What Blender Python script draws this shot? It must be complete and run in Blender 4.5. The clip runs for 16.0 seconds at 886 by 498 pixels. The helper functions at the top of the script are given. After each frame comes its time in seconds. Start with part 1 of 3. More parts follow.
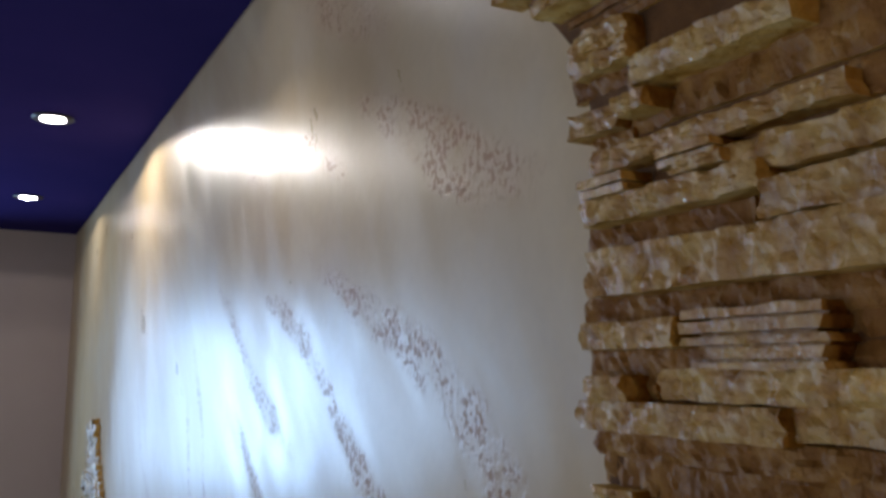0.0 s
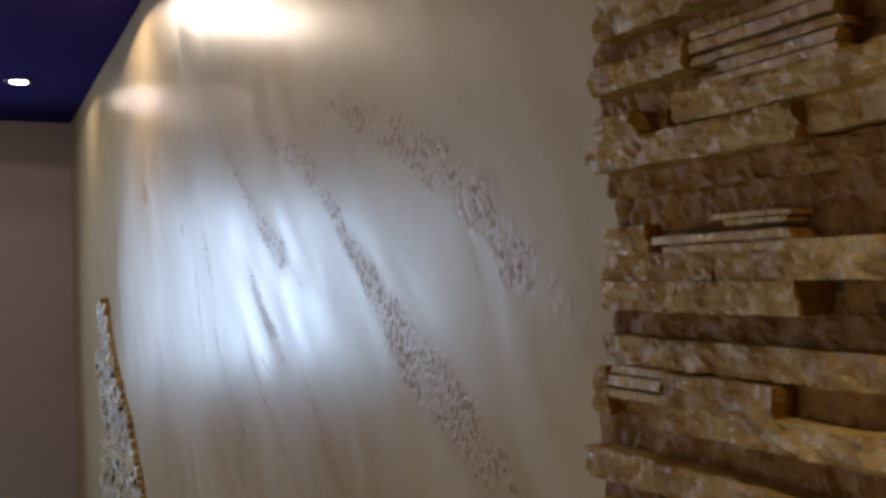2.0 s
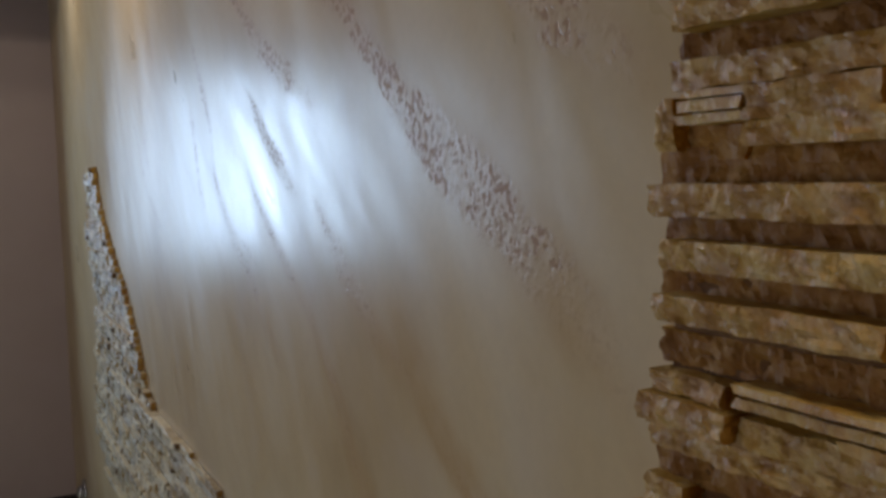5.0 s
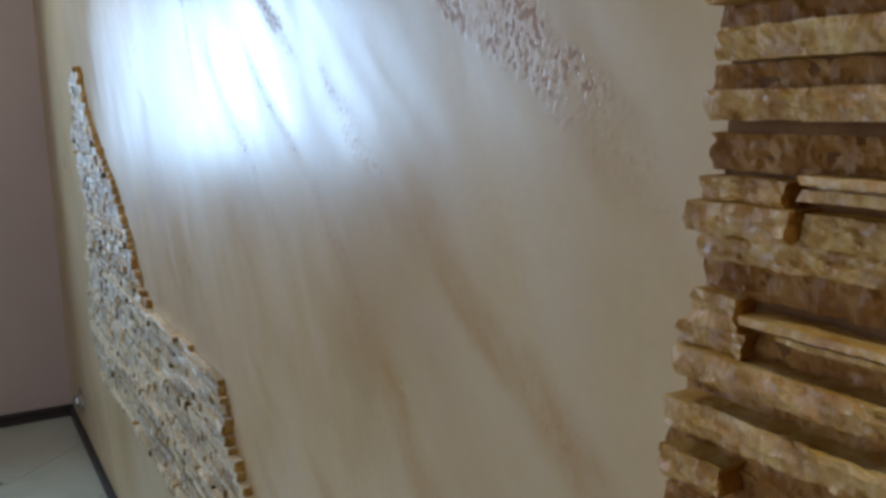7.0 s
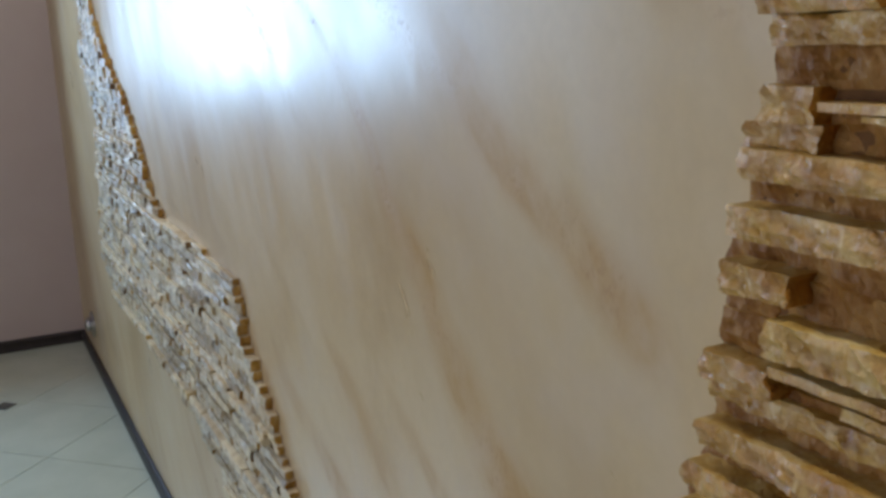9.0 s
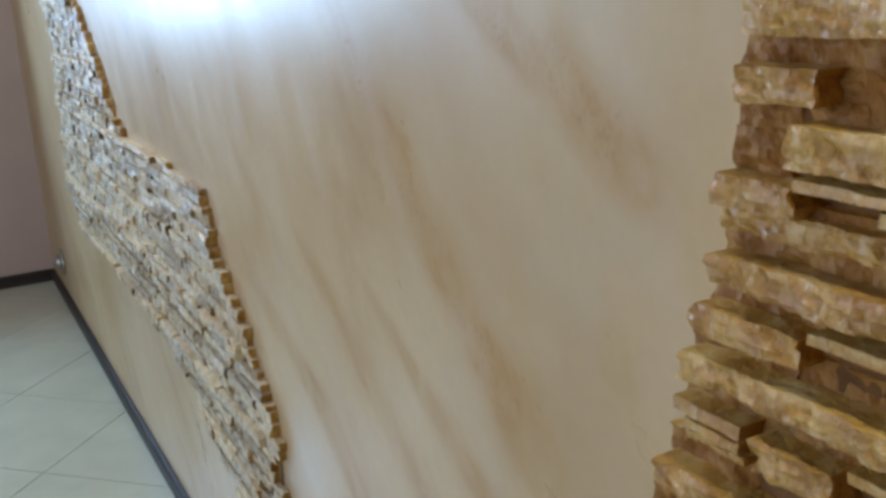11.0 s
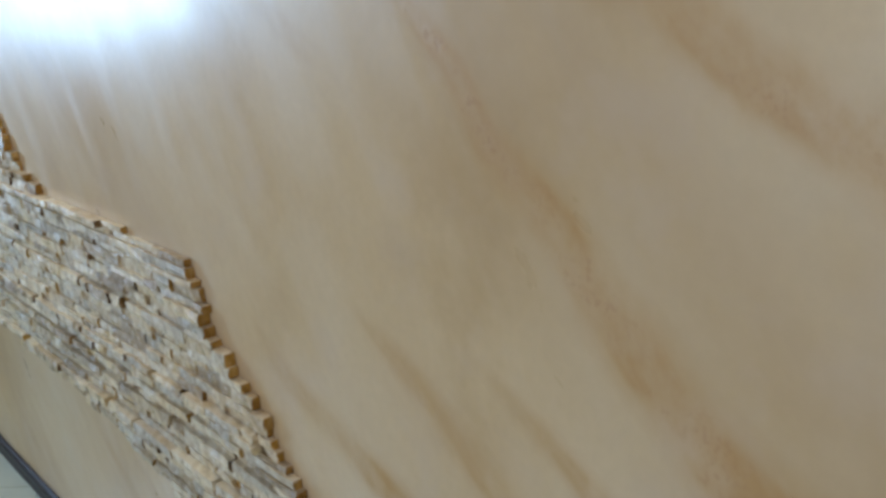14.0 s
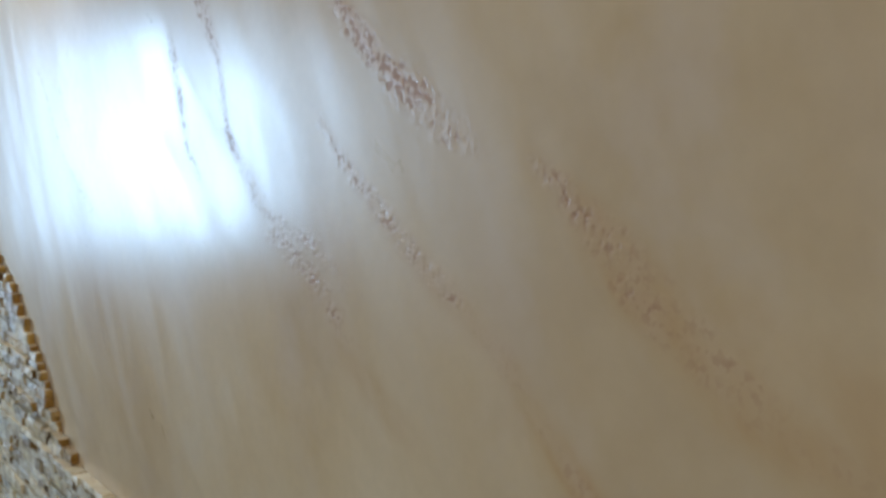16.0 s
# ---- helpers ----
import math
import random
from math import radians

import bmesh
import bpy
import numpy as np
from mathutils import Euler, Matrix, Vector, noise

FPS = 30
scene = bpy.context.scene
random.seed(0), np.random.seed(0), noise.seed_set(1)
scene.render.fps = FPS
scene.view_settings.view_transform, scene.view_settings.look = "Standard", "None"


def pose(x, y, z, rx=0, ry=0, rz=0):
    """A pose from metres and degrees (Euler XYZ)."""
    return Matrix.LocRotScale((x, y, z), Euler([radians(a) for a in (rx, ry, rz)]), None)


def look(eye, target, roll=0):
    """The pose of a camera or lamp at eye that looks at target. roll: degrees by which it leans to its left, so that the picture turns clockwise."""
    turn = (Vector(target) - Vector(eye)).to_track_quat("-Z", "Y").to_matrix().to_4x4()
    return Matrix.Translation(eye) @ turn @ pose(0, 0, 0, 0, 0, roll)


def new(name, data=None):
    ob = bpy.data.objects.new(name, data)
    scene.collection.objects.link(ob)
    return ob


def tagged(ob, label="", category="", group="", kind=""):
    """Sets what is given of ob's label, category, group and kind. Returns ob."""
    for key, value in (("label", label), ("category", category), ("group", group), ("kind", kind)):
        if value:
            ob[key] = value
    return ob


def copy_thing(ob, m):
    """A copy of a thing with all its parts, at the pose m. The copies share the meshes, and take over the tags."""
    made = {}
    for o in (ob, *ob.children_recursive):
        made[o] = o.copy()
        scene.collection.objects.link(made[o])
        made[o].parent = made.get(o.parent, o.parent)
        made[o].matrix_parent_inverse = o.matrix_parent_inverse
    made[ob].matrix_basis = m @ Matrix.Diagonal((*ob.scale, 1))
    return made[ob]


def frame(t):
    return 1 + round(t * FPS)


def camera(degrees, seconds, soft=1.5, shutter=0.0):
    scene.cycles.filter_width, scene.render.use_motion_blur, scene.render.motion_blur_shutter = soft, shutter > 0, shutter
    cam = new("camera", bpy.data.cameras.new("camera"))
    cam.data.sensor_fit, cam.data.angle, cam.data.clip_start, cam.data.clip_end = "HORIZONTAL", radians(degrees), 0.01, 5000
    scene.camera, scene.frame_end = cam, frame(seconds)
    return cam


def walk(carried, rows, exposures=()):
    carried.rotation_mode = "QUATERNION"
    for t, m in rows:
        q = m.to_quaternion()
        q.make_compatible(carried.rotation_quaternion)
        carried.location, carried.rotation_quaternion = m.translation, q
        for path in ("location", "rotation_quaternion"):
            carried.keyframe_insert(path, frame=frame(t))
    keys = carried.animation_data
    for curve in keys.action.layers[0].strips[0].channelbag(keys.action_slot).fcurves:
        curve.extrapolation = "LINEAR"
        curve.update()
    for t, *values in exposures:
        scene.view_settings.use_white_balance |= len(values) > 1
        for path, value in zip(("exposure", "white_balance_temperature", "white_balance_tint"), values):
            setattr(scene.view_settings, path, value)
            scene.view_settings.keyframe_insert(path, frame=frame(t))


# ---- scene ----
cam = camera(50.5, 16.0, soft=3.3)
PATH = [
    (0, (-0.433, -0.09, 1.884), (0.445, 1.686, 2.154), 0.6),
    (0.5, (-0.434, -0.106, 1.849), (0.462, 1.672, 2.046), -0.3),
    (1, (-0.431, -0.089, 1.824), (0.462, 1.696, 1.948), -1.1),
    (1.5, (-0.433, -0.081, 1.8), (0.443, 1.715, 1.885), -1.7),
    (2, (-0.44, -0.081, 1.778), (0.449, 1.71, 1.829), -1.5),
    (2.5, (-0.454, -0.077, 1.756), (0.437, 1.714, 1.77), -1.9),
    (3, (-0.462, -0.069, 1.733), (0.439, 1.717, 1.711), -1.7),
    (3.5, (-0.454, -0.055, 1.714), (0.455, 1.726, 1.656), -2.0),
    (4, (-0.454, -0.039, 1.696), (0.458, 1.739, 1.603), -1.9),
    (6.5, (-0.476, 0.029, 1.595), (0.453, 1.779, 1.322), -1.2),
    (7, (-0.472, 0.042, 1.574), (0.451, 1.787, 1.251), -1.9),
    (7.5, (-0.477, 0.049, 1.555), (0.44, 1.792, 1.206), -2.0),
    (8, (-0.482, 0.066, 1.527), (0.442, 1.799, 1.149), -1.4),
    (8.5, (-0.486, 0.08, 1.501), (0.426, 1.812, 1.092), -1.5),
    (9, (-0.48, 0.084, 1.47), (0.414, 1.819, 1.035), -1.7),
    (11.5, (-0.456, 0.157, 1.365), (0.483, 1.826, 0.788), -3.2),
    (12, (-0.492, 0.183, 1.36), (0.492, 1.819, 0.764), -3.2),
    (12.5, (-0.548, 0.247, 1.368), (0.539, 1.815, 0.766), -2.4),
    (13, (-0.584, 0.362, 1.389), (0.59, 1.863, 0.783), -3.5),
    (13.5, (-0.601, 0.437, 1.406), (0.624, 1.895, 0.793), -3.9),
    (14, (-0.63, 0.482, 1.445), (0.58, 1.965, 0.868), -4.6),
    (14.5, (-0.654, 0.495, 1.494), (0.563, 2.004, 0.999), -3.2),
    (15, (-0.646, 0.566, 1.543), (0.56, 2.112, 1.147), -2.1),
    (15.5, (-0.57, 0.655, 1.597), (0.61, 2.24, 1.289), -2.0),
    (16, (-0.514, 0.728, 1.631), (0.679, 2.321, 1.432), -1.1),
]
EXPOSURES = [
    (0.0, -0.49, 5850, 17), (1.0, -0.59, 5950, 17), (2.0, -0.94, 6850, 22), (2.5, -1.00, 7000, 25), (3.0, -1.04, 7500, 31), (3.5, -1.03, 7600, 30), (4.2, -1.00, 7350, 24),
    (6.3, -0.36, 6100, 15), (8.0, -0.02, 6100, 15), (9.2, 0.20, 6050, 15), (11.3, 0.46, 6050, 14), (12.5, 0.48, 6050, 14),
    (13.5, 0.38, 6050, 14), (15.0, 0.27, 6100, 13), (16.0, -0.04, 6200, 13)]
walk(cam, [(t, look(eye, target, roll)) for t, eye, target, roll in PATH], EXPOSURES)

# ---- world and large lights ----
world = bpy.data.worlds.new("sky")
scene.world = world
world.use_nodes = True
wn = world.node_tree.nodes
sky = wn.new("ShaderNodeTexSky")
sky.sky_type, sky.sun_disc = "NISHITA", False
sky.sun_elevation, sky.sun_rotation = radians(35), radians(200)
wn["Background"].inputs["Strength"].default_value = 0.08
world.node_tree.links.new(sky.outputs[0], wn["Background"].inputs["Color"])

# room: the decorated wall is the plane x = 0, the room lies at x < 0
Y_END, Y_BACK, X_WEST, HEIGHT = 5.10, -4.20, -3.60, 2.60
WIN = (-1.40, -1.05, 1.22, 2.26)          # window in the end wall: x0, x1, z0, z1
SPOT_X = -0.280
# last spot: unseen, added to throw warm light on the stones' near ends
SPOT_Y = (4.06, 2.717, 1.375, 0.035, -1.307)

day = bpy.data.lights.new("window_daylight", "AREA")
day.shape, day.size, day.size_y = "RECTANGLE", WIN[1] - WIN[0] - 0.12, WIN[3] - WIN[2] - 0.12
day.energy, day.spread, day.color = 36.0, radians(150), (0.48, 0.735, 1.0)
day_ob = new("window_daylight", day)
day_ob.matrix_world = pose((WIN[0] + WIN[1]) / 2, Y_END + 0.03, (WIN[2] + WIN[3]) / 2, -90, 0, 0)

WIN_S = (-0.30, 2.30, 0.65, 2.40)        # added, unseen window in the side wall: y0, y1, z0, z1
# fill light through it, placed to brighten the decorated wall evenly
side_fill = bpy.data.lights.new("side_fill_light", "AREA")
side_fill.shape, side_fill.size, side_fill.size_y = "RECTANGLE", WIN_S[1] - WIN_S[0] - 0.12, WIN_S[3] - WIN_S[2] - 0.12
side_fill.energy, side_fill.color = 39.0, (0.97, 0.985, 1.0)
new("side_fill_light", side_fill).matrix_world = pose(X_WEST - 0.03, (WIN_S[0] + WIN_S[1]) / 2, (WIN_S[2] + WIN_S[3]) / 2, 90, 0, -90)

SPOT_BULB = ((6.0, 162, 0.08), (20.0, 162, 0.08), (5.5, 112, 0.4), (14.0, 52, 0.4), (14.0, 160, 0.1))     # watts, cone, soft edge
for sy, (watts, cone, blend) in zip(SPOT_Y, SPOT_BULB):
    bulb = bpy.data.lights.new("spot_bulb", "SPOT")
    bulb.energy, bulb.color, bulb.shadow_soft_size = watts, (1.0, 0.92, 0.74), 0.022
    bulb.spot_size, bulb.spot_blend = radians(cone), blend
    new("spot_bulb", bulb).matrix_world = pose(SPOT_X, sy, HEIGHT - 0.020)


# ---- materials ----
def material(name):
    m = bpy.data.materials.new(name)
    m.use_nodes = True
    return m, m.node_tree.nodes, m.node_tree.links, m.node_tree.nodes["Principled BSDF"]


def ramp(nodes, links, source, stops):
    r = nodes.new("ShaderNodeValToRGB")
    while len(r.color_ramp.elements) < len(stops):
        r.color_ramp.elements.new(0.5)
    for e, (p, c) in zip(r.color_ramp.elements, stops):
        e.position, e.color = p, (*c, 1) if len(c) == 3 else c
    links.new(source, r.inputs[0])
    return r.outputs[0]


def grain(nodes, links, scale, detail=4.0, rough=0.55, stretch=None, kind="noise", lean=0.0):
    tc = nodes.new("ShaderNodeTexCoord")
    src = tc.outputs["Object"]
    if stretch:
        mp = nodes.new("ShaderNodeMapping")
        mp.inputs["Scale"].default_value = stretch
        mp.inputs["Rotation"].default_value = (radians(lean), 0, 0)
        links.new(src, mp.inputs[0])
        src = mp.outputs[0]
    if kind == "noise":
        n = nodes.new("ShaderNodeTexNoise")
        n.inputs["Detail"].default_value, n.inputs["Roughness"].default_value = detail, rough
    else:
        n = nodes.new("ShaderNodeTexVoronoi")
    n.inputs["Scale"].default_value = scale
    links.new(src, n.inputs["Vector"])
    return n.outputs[0]


def mixc(nodes, links, fac, a, b, mode="MIX"):
    m = nodes.new("ShaderNodeMix")
    m.data_type, m.blend_type = "RGBA", mode
    for sock, v in ((m.inputs[0], fac), (m.inputs[6], a), (m.inputs[7], b)):
        if hasattr(v, "links"):
            links.new(v, sock)
        else:
            sock.default_value = (*v, 1) if isinstance(v, tuple) else v
    return m.outputs[2]


def bump(nodes, links, bsdf, height, strength, distance, before=None):
    b = nodes.new("ShaderNodeBump")
    b.inputs["Strength"].default_value, b.inputs["Distance"].default_value = strength, distance
    links.new(height, b.inputs["Height"])
    if before:
        links.new(before, b.inputs["Normal"])
    links.new(b.outputs[0], bsdf.inputs["Normal"])
    return b.outputs[0]


def attribute(nodes, name):
    a = nodes.new("ShaderNodeAttribute")
    a.attribute_name = name
    return a.outputs["Fac"]


def streaks(nodes, links, scale, length, angle, detail=5.0):
    """Trowel streaks on the wall, drawn out along a direction at the given angle to the floor."""
    tc, mp, n = nodes.new("ShaderNodeTexCoord"), nodes.new("ShaderNodeMapping"), nodes.new("ShaderNodeTexNoise")
    mp.vector_type = "TEXTURE"
    mp.inputs["Rotation"].default_value = (radians(angle), 0, 0)
    mp.inputs["Scale"].default_value = (1, length, 1)
    n.inputs["Scale"].default_value, n.inputs["Detail"].default_value, n.inputs["Distortion"].default_value = scale, detail, 0.35
    links.new(tc.outputs["Object"], mp.inputs[0])
    links.new(mp.outputs[0], n.inputs["Vector"])
    return n.outputs[0]


def plaster_material():
    """Pearly sandstone-look plaster: cream and grey clouds, ochre stains along the bands, chips of crumbled sand, brushed gloss."""
    m, n, l, p = material("pearl_plaster")

    def math_node(kind, a, b):
        q = n.new("ShaderNodeMath")
        q.operation = kind
        for sock, v in ((q.inputs[0], a), (q.inputs[1], b)):
            if hasattr(v, "links"):
                l.new(v, sock)
            else:
                sock.default_value = v
        return q.outputs[0]

    cloud = grain(n, l, 2.2, 5, 0.6)
    base = ramp(n, l, cloud, [(0.30, (0.51, 0.360, 0.172)), (0.46, (0.62, 0.475, 0.265)), (0.60, (0.65, 0.520, 0.318)), (0.74, (0.65, 0.555, 0.385))])
    fine = grain(n, l, 60, 4, 0.6)
    base = mixc(n, l, 0.25, base, ramp(n, l, fine, [(0.35, (0.55, 0.50, 0.44)), (0.65, (0.72, 0.68, 0.62))]), "MULTIPLY")
    marks = streaks(n, l, 3.2, 4.5, 44.0, 4.0)
    base = mixc(n, l, ramp(n, l, marks, [(0.46, (0, 0, 0)), (0.70, (0.60, 0.60, 0.60))]), base, (0.47, 0.345, 0.195))
    haze = grain(n, l, 5.0, 4, 0.6)
    base = mixc(n, l, ramp(n, l, haze, [(0.52, (0, 0, 0)), (0.74, (0.45, 0.45, 0.45))]), base, (0.56, 0.46, 0.35))
    wash = grain(n, l, 11.0, 6, 0.65, (1, 1.2, 0.8))
    stain = ramp(n, l, attribute(n, "stain"), [(0.0, (0, 0, 0)), (0.70, (1, 1, 1))])
    damp = mixc(n, l, 1.0, stain, ramp(n, l, wash, [(0.32, (0.40, 0.40, 0.40)), (0.54, (1, 1, 1))]), "MULTIPLY")
    damp = mixc(n, l, 1.0, damp, ramp(n, l, streaks(n, l, 22.0, 3.0, 48.0, 6.0), [(0.34, (0.45, 0.45, 0.45)), (0.58, (1, 1, 1))]), "MULTIPLY")
    base = mixc(n, l, damp, base, (0.45, 0.280, 0.105))
    # chips: broken grains that stand proud, the closer together the more crumbled the band is
    crumb = attribute(n, "crumb")
    place = n.new("ShaderNodeTexCoord").outputs["Object"]
    grit = math_node("ADD", math_node("MULTIPLY", grain(n, l, 118, 1.5, 0.5, (1, 1.0, 0.72)), 0.6), math_node("MULTIPLY", grain(n, l, 64, 1.0, 0.5, (1, 1.1, 0.8)), 0.4))
    dense = math_node("ADD", grit, math_node("MULTIPLY", crumb, 0.20))
    fade = ramp(n, l, crumb, [(0.04, (0, 0, 0)), (0.20, (1, 1, 1))])
    chip = math_node("MULTIPLY", fade, ramp(n, l, dense, [(0.50, (0, 0, 0)), (0.70, (1, 1, 1))]))
    body = mixc(n, l, math_node("MULTIPLY", crumb, 0.55), base, (0.52, 0.325, 0.210))
    specks = math_node("SUBTRACT", grain(n, l, 132, 1.0, 0.5, (1, 1.0, 0.8)), math_node("MULTIPLY", crumb, 0.085))
    fleck = math_node("MULTIPLY", ramp(n, l, crumb, [(0.05, (0, 0, 0)), (0.28, (0.40, 0.40, 0.40)), (0.44, (1, 1, 1))]), ramp(n, l, specks, [(0.37, (1, 1, 1)), (0.48, (0, 0, 0))]))
    body = mixc(n, l, math_node("MULTIPLY", fleck, 0.52), body, (0.25, 0.108, 0.055))
    l.new(body, p.inputs["Base Color"])
    stroke = streaks(n, l, 16.0, 7.0, 38.0)
    drip = streaks(n, l, 15.0, 7.0, 66.0, 2.0)
    rough = ramp(n, l, stroke, [(0.34, (0.25, 0.25, 0.25)), (0.68, (0.42, 0.42, 0.42))])
    rough = mixc(n, l, 0.40, rough, ramp(n, l, drip, [(0.36, (0.25, 0.25, 0.25)), (0.66, (0.44, 0.44, 0.44))]))
    rough = mixc(n, l, 0.35, rough, ramp(n, l, grain(n, l, 3.4, 5, 0.6), [(0.35, (0.25, 0.25, 0.25)), (0.65, (0.42, 0.42, 0.42))]))
    l.new(mixc(n, l, math_node("MAXIMUM", math_node("MULTIPLY", chip, 0.4), fleck), rough, (0.46, 0.46, 0.46)), p.inputs["Roughness"])
    # the pearl finish stops short of the far corner; the wall beyond is matt
    axes = n.new("ShaderNodeSeparateXYZ")
    l.new(place, axes.inputs[0])
    end = n.new("ShaderNodeMapRange")
    end.inputs[1].default_value, end.inputs[2].default_value = 3.15, 3.45
    l.new(axes.outputs["Y"], end.inputs[0])
    l.new(mixc(n, l, end.outputs[0], mixc(n, l, fleck, (0.48, 0.48, 0.48), (0.18, 0.18, 0.18)), (0.10, 0.10, 0.10)), p.inputs["Specular IOR Level"])
    l.new(mixc(n, l, end.outputs[0], mixc(n, l, fleck, ramp(n, l, drip, [(0.36, (0.20, 0.20, 0.20)), (0.66, (0.72, 0.72, 0.72))]), (0.06, 0.06, 0.06)), (0.0, 0.0, 0.0)), p.inputs["Coat Weight"])
    l.new(ramp(n, l, stroke, [(0.36, (0.40, 0.40, 0.40)), (0.66, (0.64, 0.64, 0.64))]), p.inputs["Coat Roughness"])
    b = bump(n, l, p, stroke, 0.10, 0.004)
    b = bump(n, l, p, streaks(n, l, 8.0, 5.0, 72.0, 2.0), 0.20, 0.006, b)
    b = bump(n, l, p, chip, 0.15, 0.0018, b)
    b = bump(n, l, p, fleck, 0.19, -0.0018, b)
    bump(n, l, p, fine, 0.08, 0.002, b)
    return m


def stone_material(name, dark, mid, light, frost_glint, rough=0.55, gloss=0.30, chisel=0.25, fleck=0.30, tones=((0.42, 0.31, 0.20), (0.75, 0.62, 0.45), (1.0, 0.95, 0.88), (0.58, 0.47, 0.36)), crystal=0.0):
    """Split-face stone: mottled warm body, pale mineral frosting with glints painted in, varied from piece to piece."""
    m, n, l, p = material(name)
    mottle = grain(n, l, 34, 6, 0.62, (1, 1.2, 0.9))
    body = ramp(n, l, mottle, [(0.34, dark), (0.49, mid), (0.63, light)])
    info = n.new("ShaderNodeObjectInfo")
    geo = n.new("ShaderNodeNewGeometry")
    add = n.new("ShaderNodeMath")
    add.operation = "ADD"
    l.new(info.outputs["Random"], add.inputs[0])
    l.new(geo.outputs["Random Per Island"], add.inputs[1])
    frac = n.new("ShaderNodeMath")
    frac.operation = "FRACT"
    l.new(add.outputs[0], frac.inputs[0])
    patch = grain(n, l, 13, 4, 0.6)
    body = mixc(n, l, ramp(n, l, patch, [(0.52, (0, 0, 0)), (0.68, (0.45, 0.45, 0.45))]), body, (light[0] * 1.05, light[1] * 0.92, light[2] * 0.55))
    body = mixc(n, l, 0.75, body, ramp(n, l, frac.outputs[0], list(zip((0.0, 0.35, 0.7, 1.0), tones))), "MULTIPLY")
    # pale specks: mineral frosting plus painted glints of facets catching light
    vein = grain(n, l, 95, 6, 0.65, (1, 1.3, 0.8))
    body = mixc(n, l, mixc(n, l, 1.0, ramp(n, l, vein, [(0.50, (0, 0, 0)), (0.66, (fleck, fleck, fleck))]), ramp(n, l, mottle, [(0.40, (0.35, 0.35, 0.35)), (0.62, (1, 1, 1))]), "MULTIPLY"), body, frost_glint)
    l.new(body, p.inputs["Base Color"])
    p.inputs["Specular IOR Level"].default_value = gloss
    glaze = ramp(n, l, grain(n, l, 21, 3, 0.6, (1, 1.6, 0.8)), [(0.50, (0, 0, 0)), (0.60, (1, 1, 1))])
    l.new(mixc(n, l, glaze, (rough * 1.35,) * 3, (rough * (1 - 0.5 * crystal),) * 3), p.inputs["Roughness"])
    b = bump(n, l, p, grain(n, l, 46, 5, 0.62), 0.75, 0.010)
    b = bump(n, l, p, grain(n, l, 150, 5, 0.68), 0.60, 0.0024, b)
    b = bump(n, l, p, grain(n, l, 70, 4, 0.6, (1, 2.4, 0.35)), chisel, 0.006, b)
    if crystal:
        bump(n, l, p, mixc(n, l, glaze, (0.0, 0.0, 0.0), grain(n, l, 210, kind="cells")), crystal, 0.003, b)
    return m


def plain_material(name, a, b, scale, rough, relief=0.15, depth=0.002, metal=0.0, spec=0.5):
    m, n, l, p = material(name)
    g = grain(n, l, scale, 5, 0.6)
    l.new(ramp(n, l, g, [(0.3, a), (0.7, b)]), p.inputs["Base Color"])
    p.inputs["Roughness"].default_value, p.inputs["Metallic"].default_value = rough, metal
    p.inputs["Specular IOR Level"].default_value = spec
    if relief:
        bump(n, l, p, grain(n, l, scale * 6, 4, 0.6), relief, depth)
    return m


PLASTER = plaster_material()
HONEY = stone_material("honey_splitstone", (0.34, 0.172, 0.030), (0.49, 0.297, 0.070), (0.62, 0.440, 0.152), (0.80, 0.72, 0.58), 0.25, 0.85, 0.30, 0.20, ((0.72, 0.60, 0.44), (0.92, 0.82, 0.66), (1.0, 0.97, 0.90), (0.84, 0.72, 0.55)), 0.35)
# recessed ledges: browner stone, with the shade of the recess in its colour
RUSSET = stone_material("russet_shaded_splitstone", (0.24, 0.110, 0.022), (0.31, 0.158, 0.036), (0.41, 0.240, 0.070), (0.55, 0.42, 0.25), 0.42, 0.34, 0.40, 0.06, ((0.66, 0.54, 0.40), (0.88, 0.77, 0.60), (1.0, 0.95, 0.86), (0.80, 0.68, 0.52)))
CUT = stone_material("ochre_cut_face", (0.44, 0.195, 0.020), (0.60, 0.300, 0.035), (0.68, 0.390, 0.070), (0.70, 0.48, 0.16), 0.6)
CHIP = stone_material("pale_splitstone", (0.50, 0.41, 0.26), (0.70, 0.62, 0.44), (0.82, 0.77, 0.60), (0.88, 0.88, 0.84), 0.27, 0.70, 0.2, 0.7, ((0.30, 0.22, 0.14), (0.95, 0.86, 0.66), (1.0, 1.0, 0.97), (0.50, 0.53, 0.58)), 0.8)
# pale cut faces; lamp light falling on the tops is put into their colour
CREAM = stone_material("cream_lit_cut_face", (0.58, 0.35, 0.06), (0.75, 0.53, 0.14), (0.82, 0.66, 0.27), (0.84, 0.74, 0.45), 0.5)
WHITISH = stone_material("whitish_lit_cut_face", (0.66, 0.56, 0.36), (0.82, 0.74, 0.53), (0.86, 0.80, 0.62), (0.86, 0.83, 0.70), 0.5)
# dark brown stands in for shade on averted ends and in gaps
UMBER = stone_material("umber_shaded_end", (0.10, 0.06, 0.025), (0.20, 0.125, 0.055), (0.30, 0.20, 0.10), (0.34, 0.25, 0.15), 0.6)
BROKEN = stone_material("golden_broken_end", (0.33, 0.185, 0.034), (0.50, 0.310, 0.074), (0.61, 0.425, 0.140), (0.66, 0.52, 0.28), 0.6, tones=((0.55, 0.42, 0.28), (0.85, 0.74, 0.58), (1.0, 0.95, 0.88), (0.70, 0.58, 0.42)))
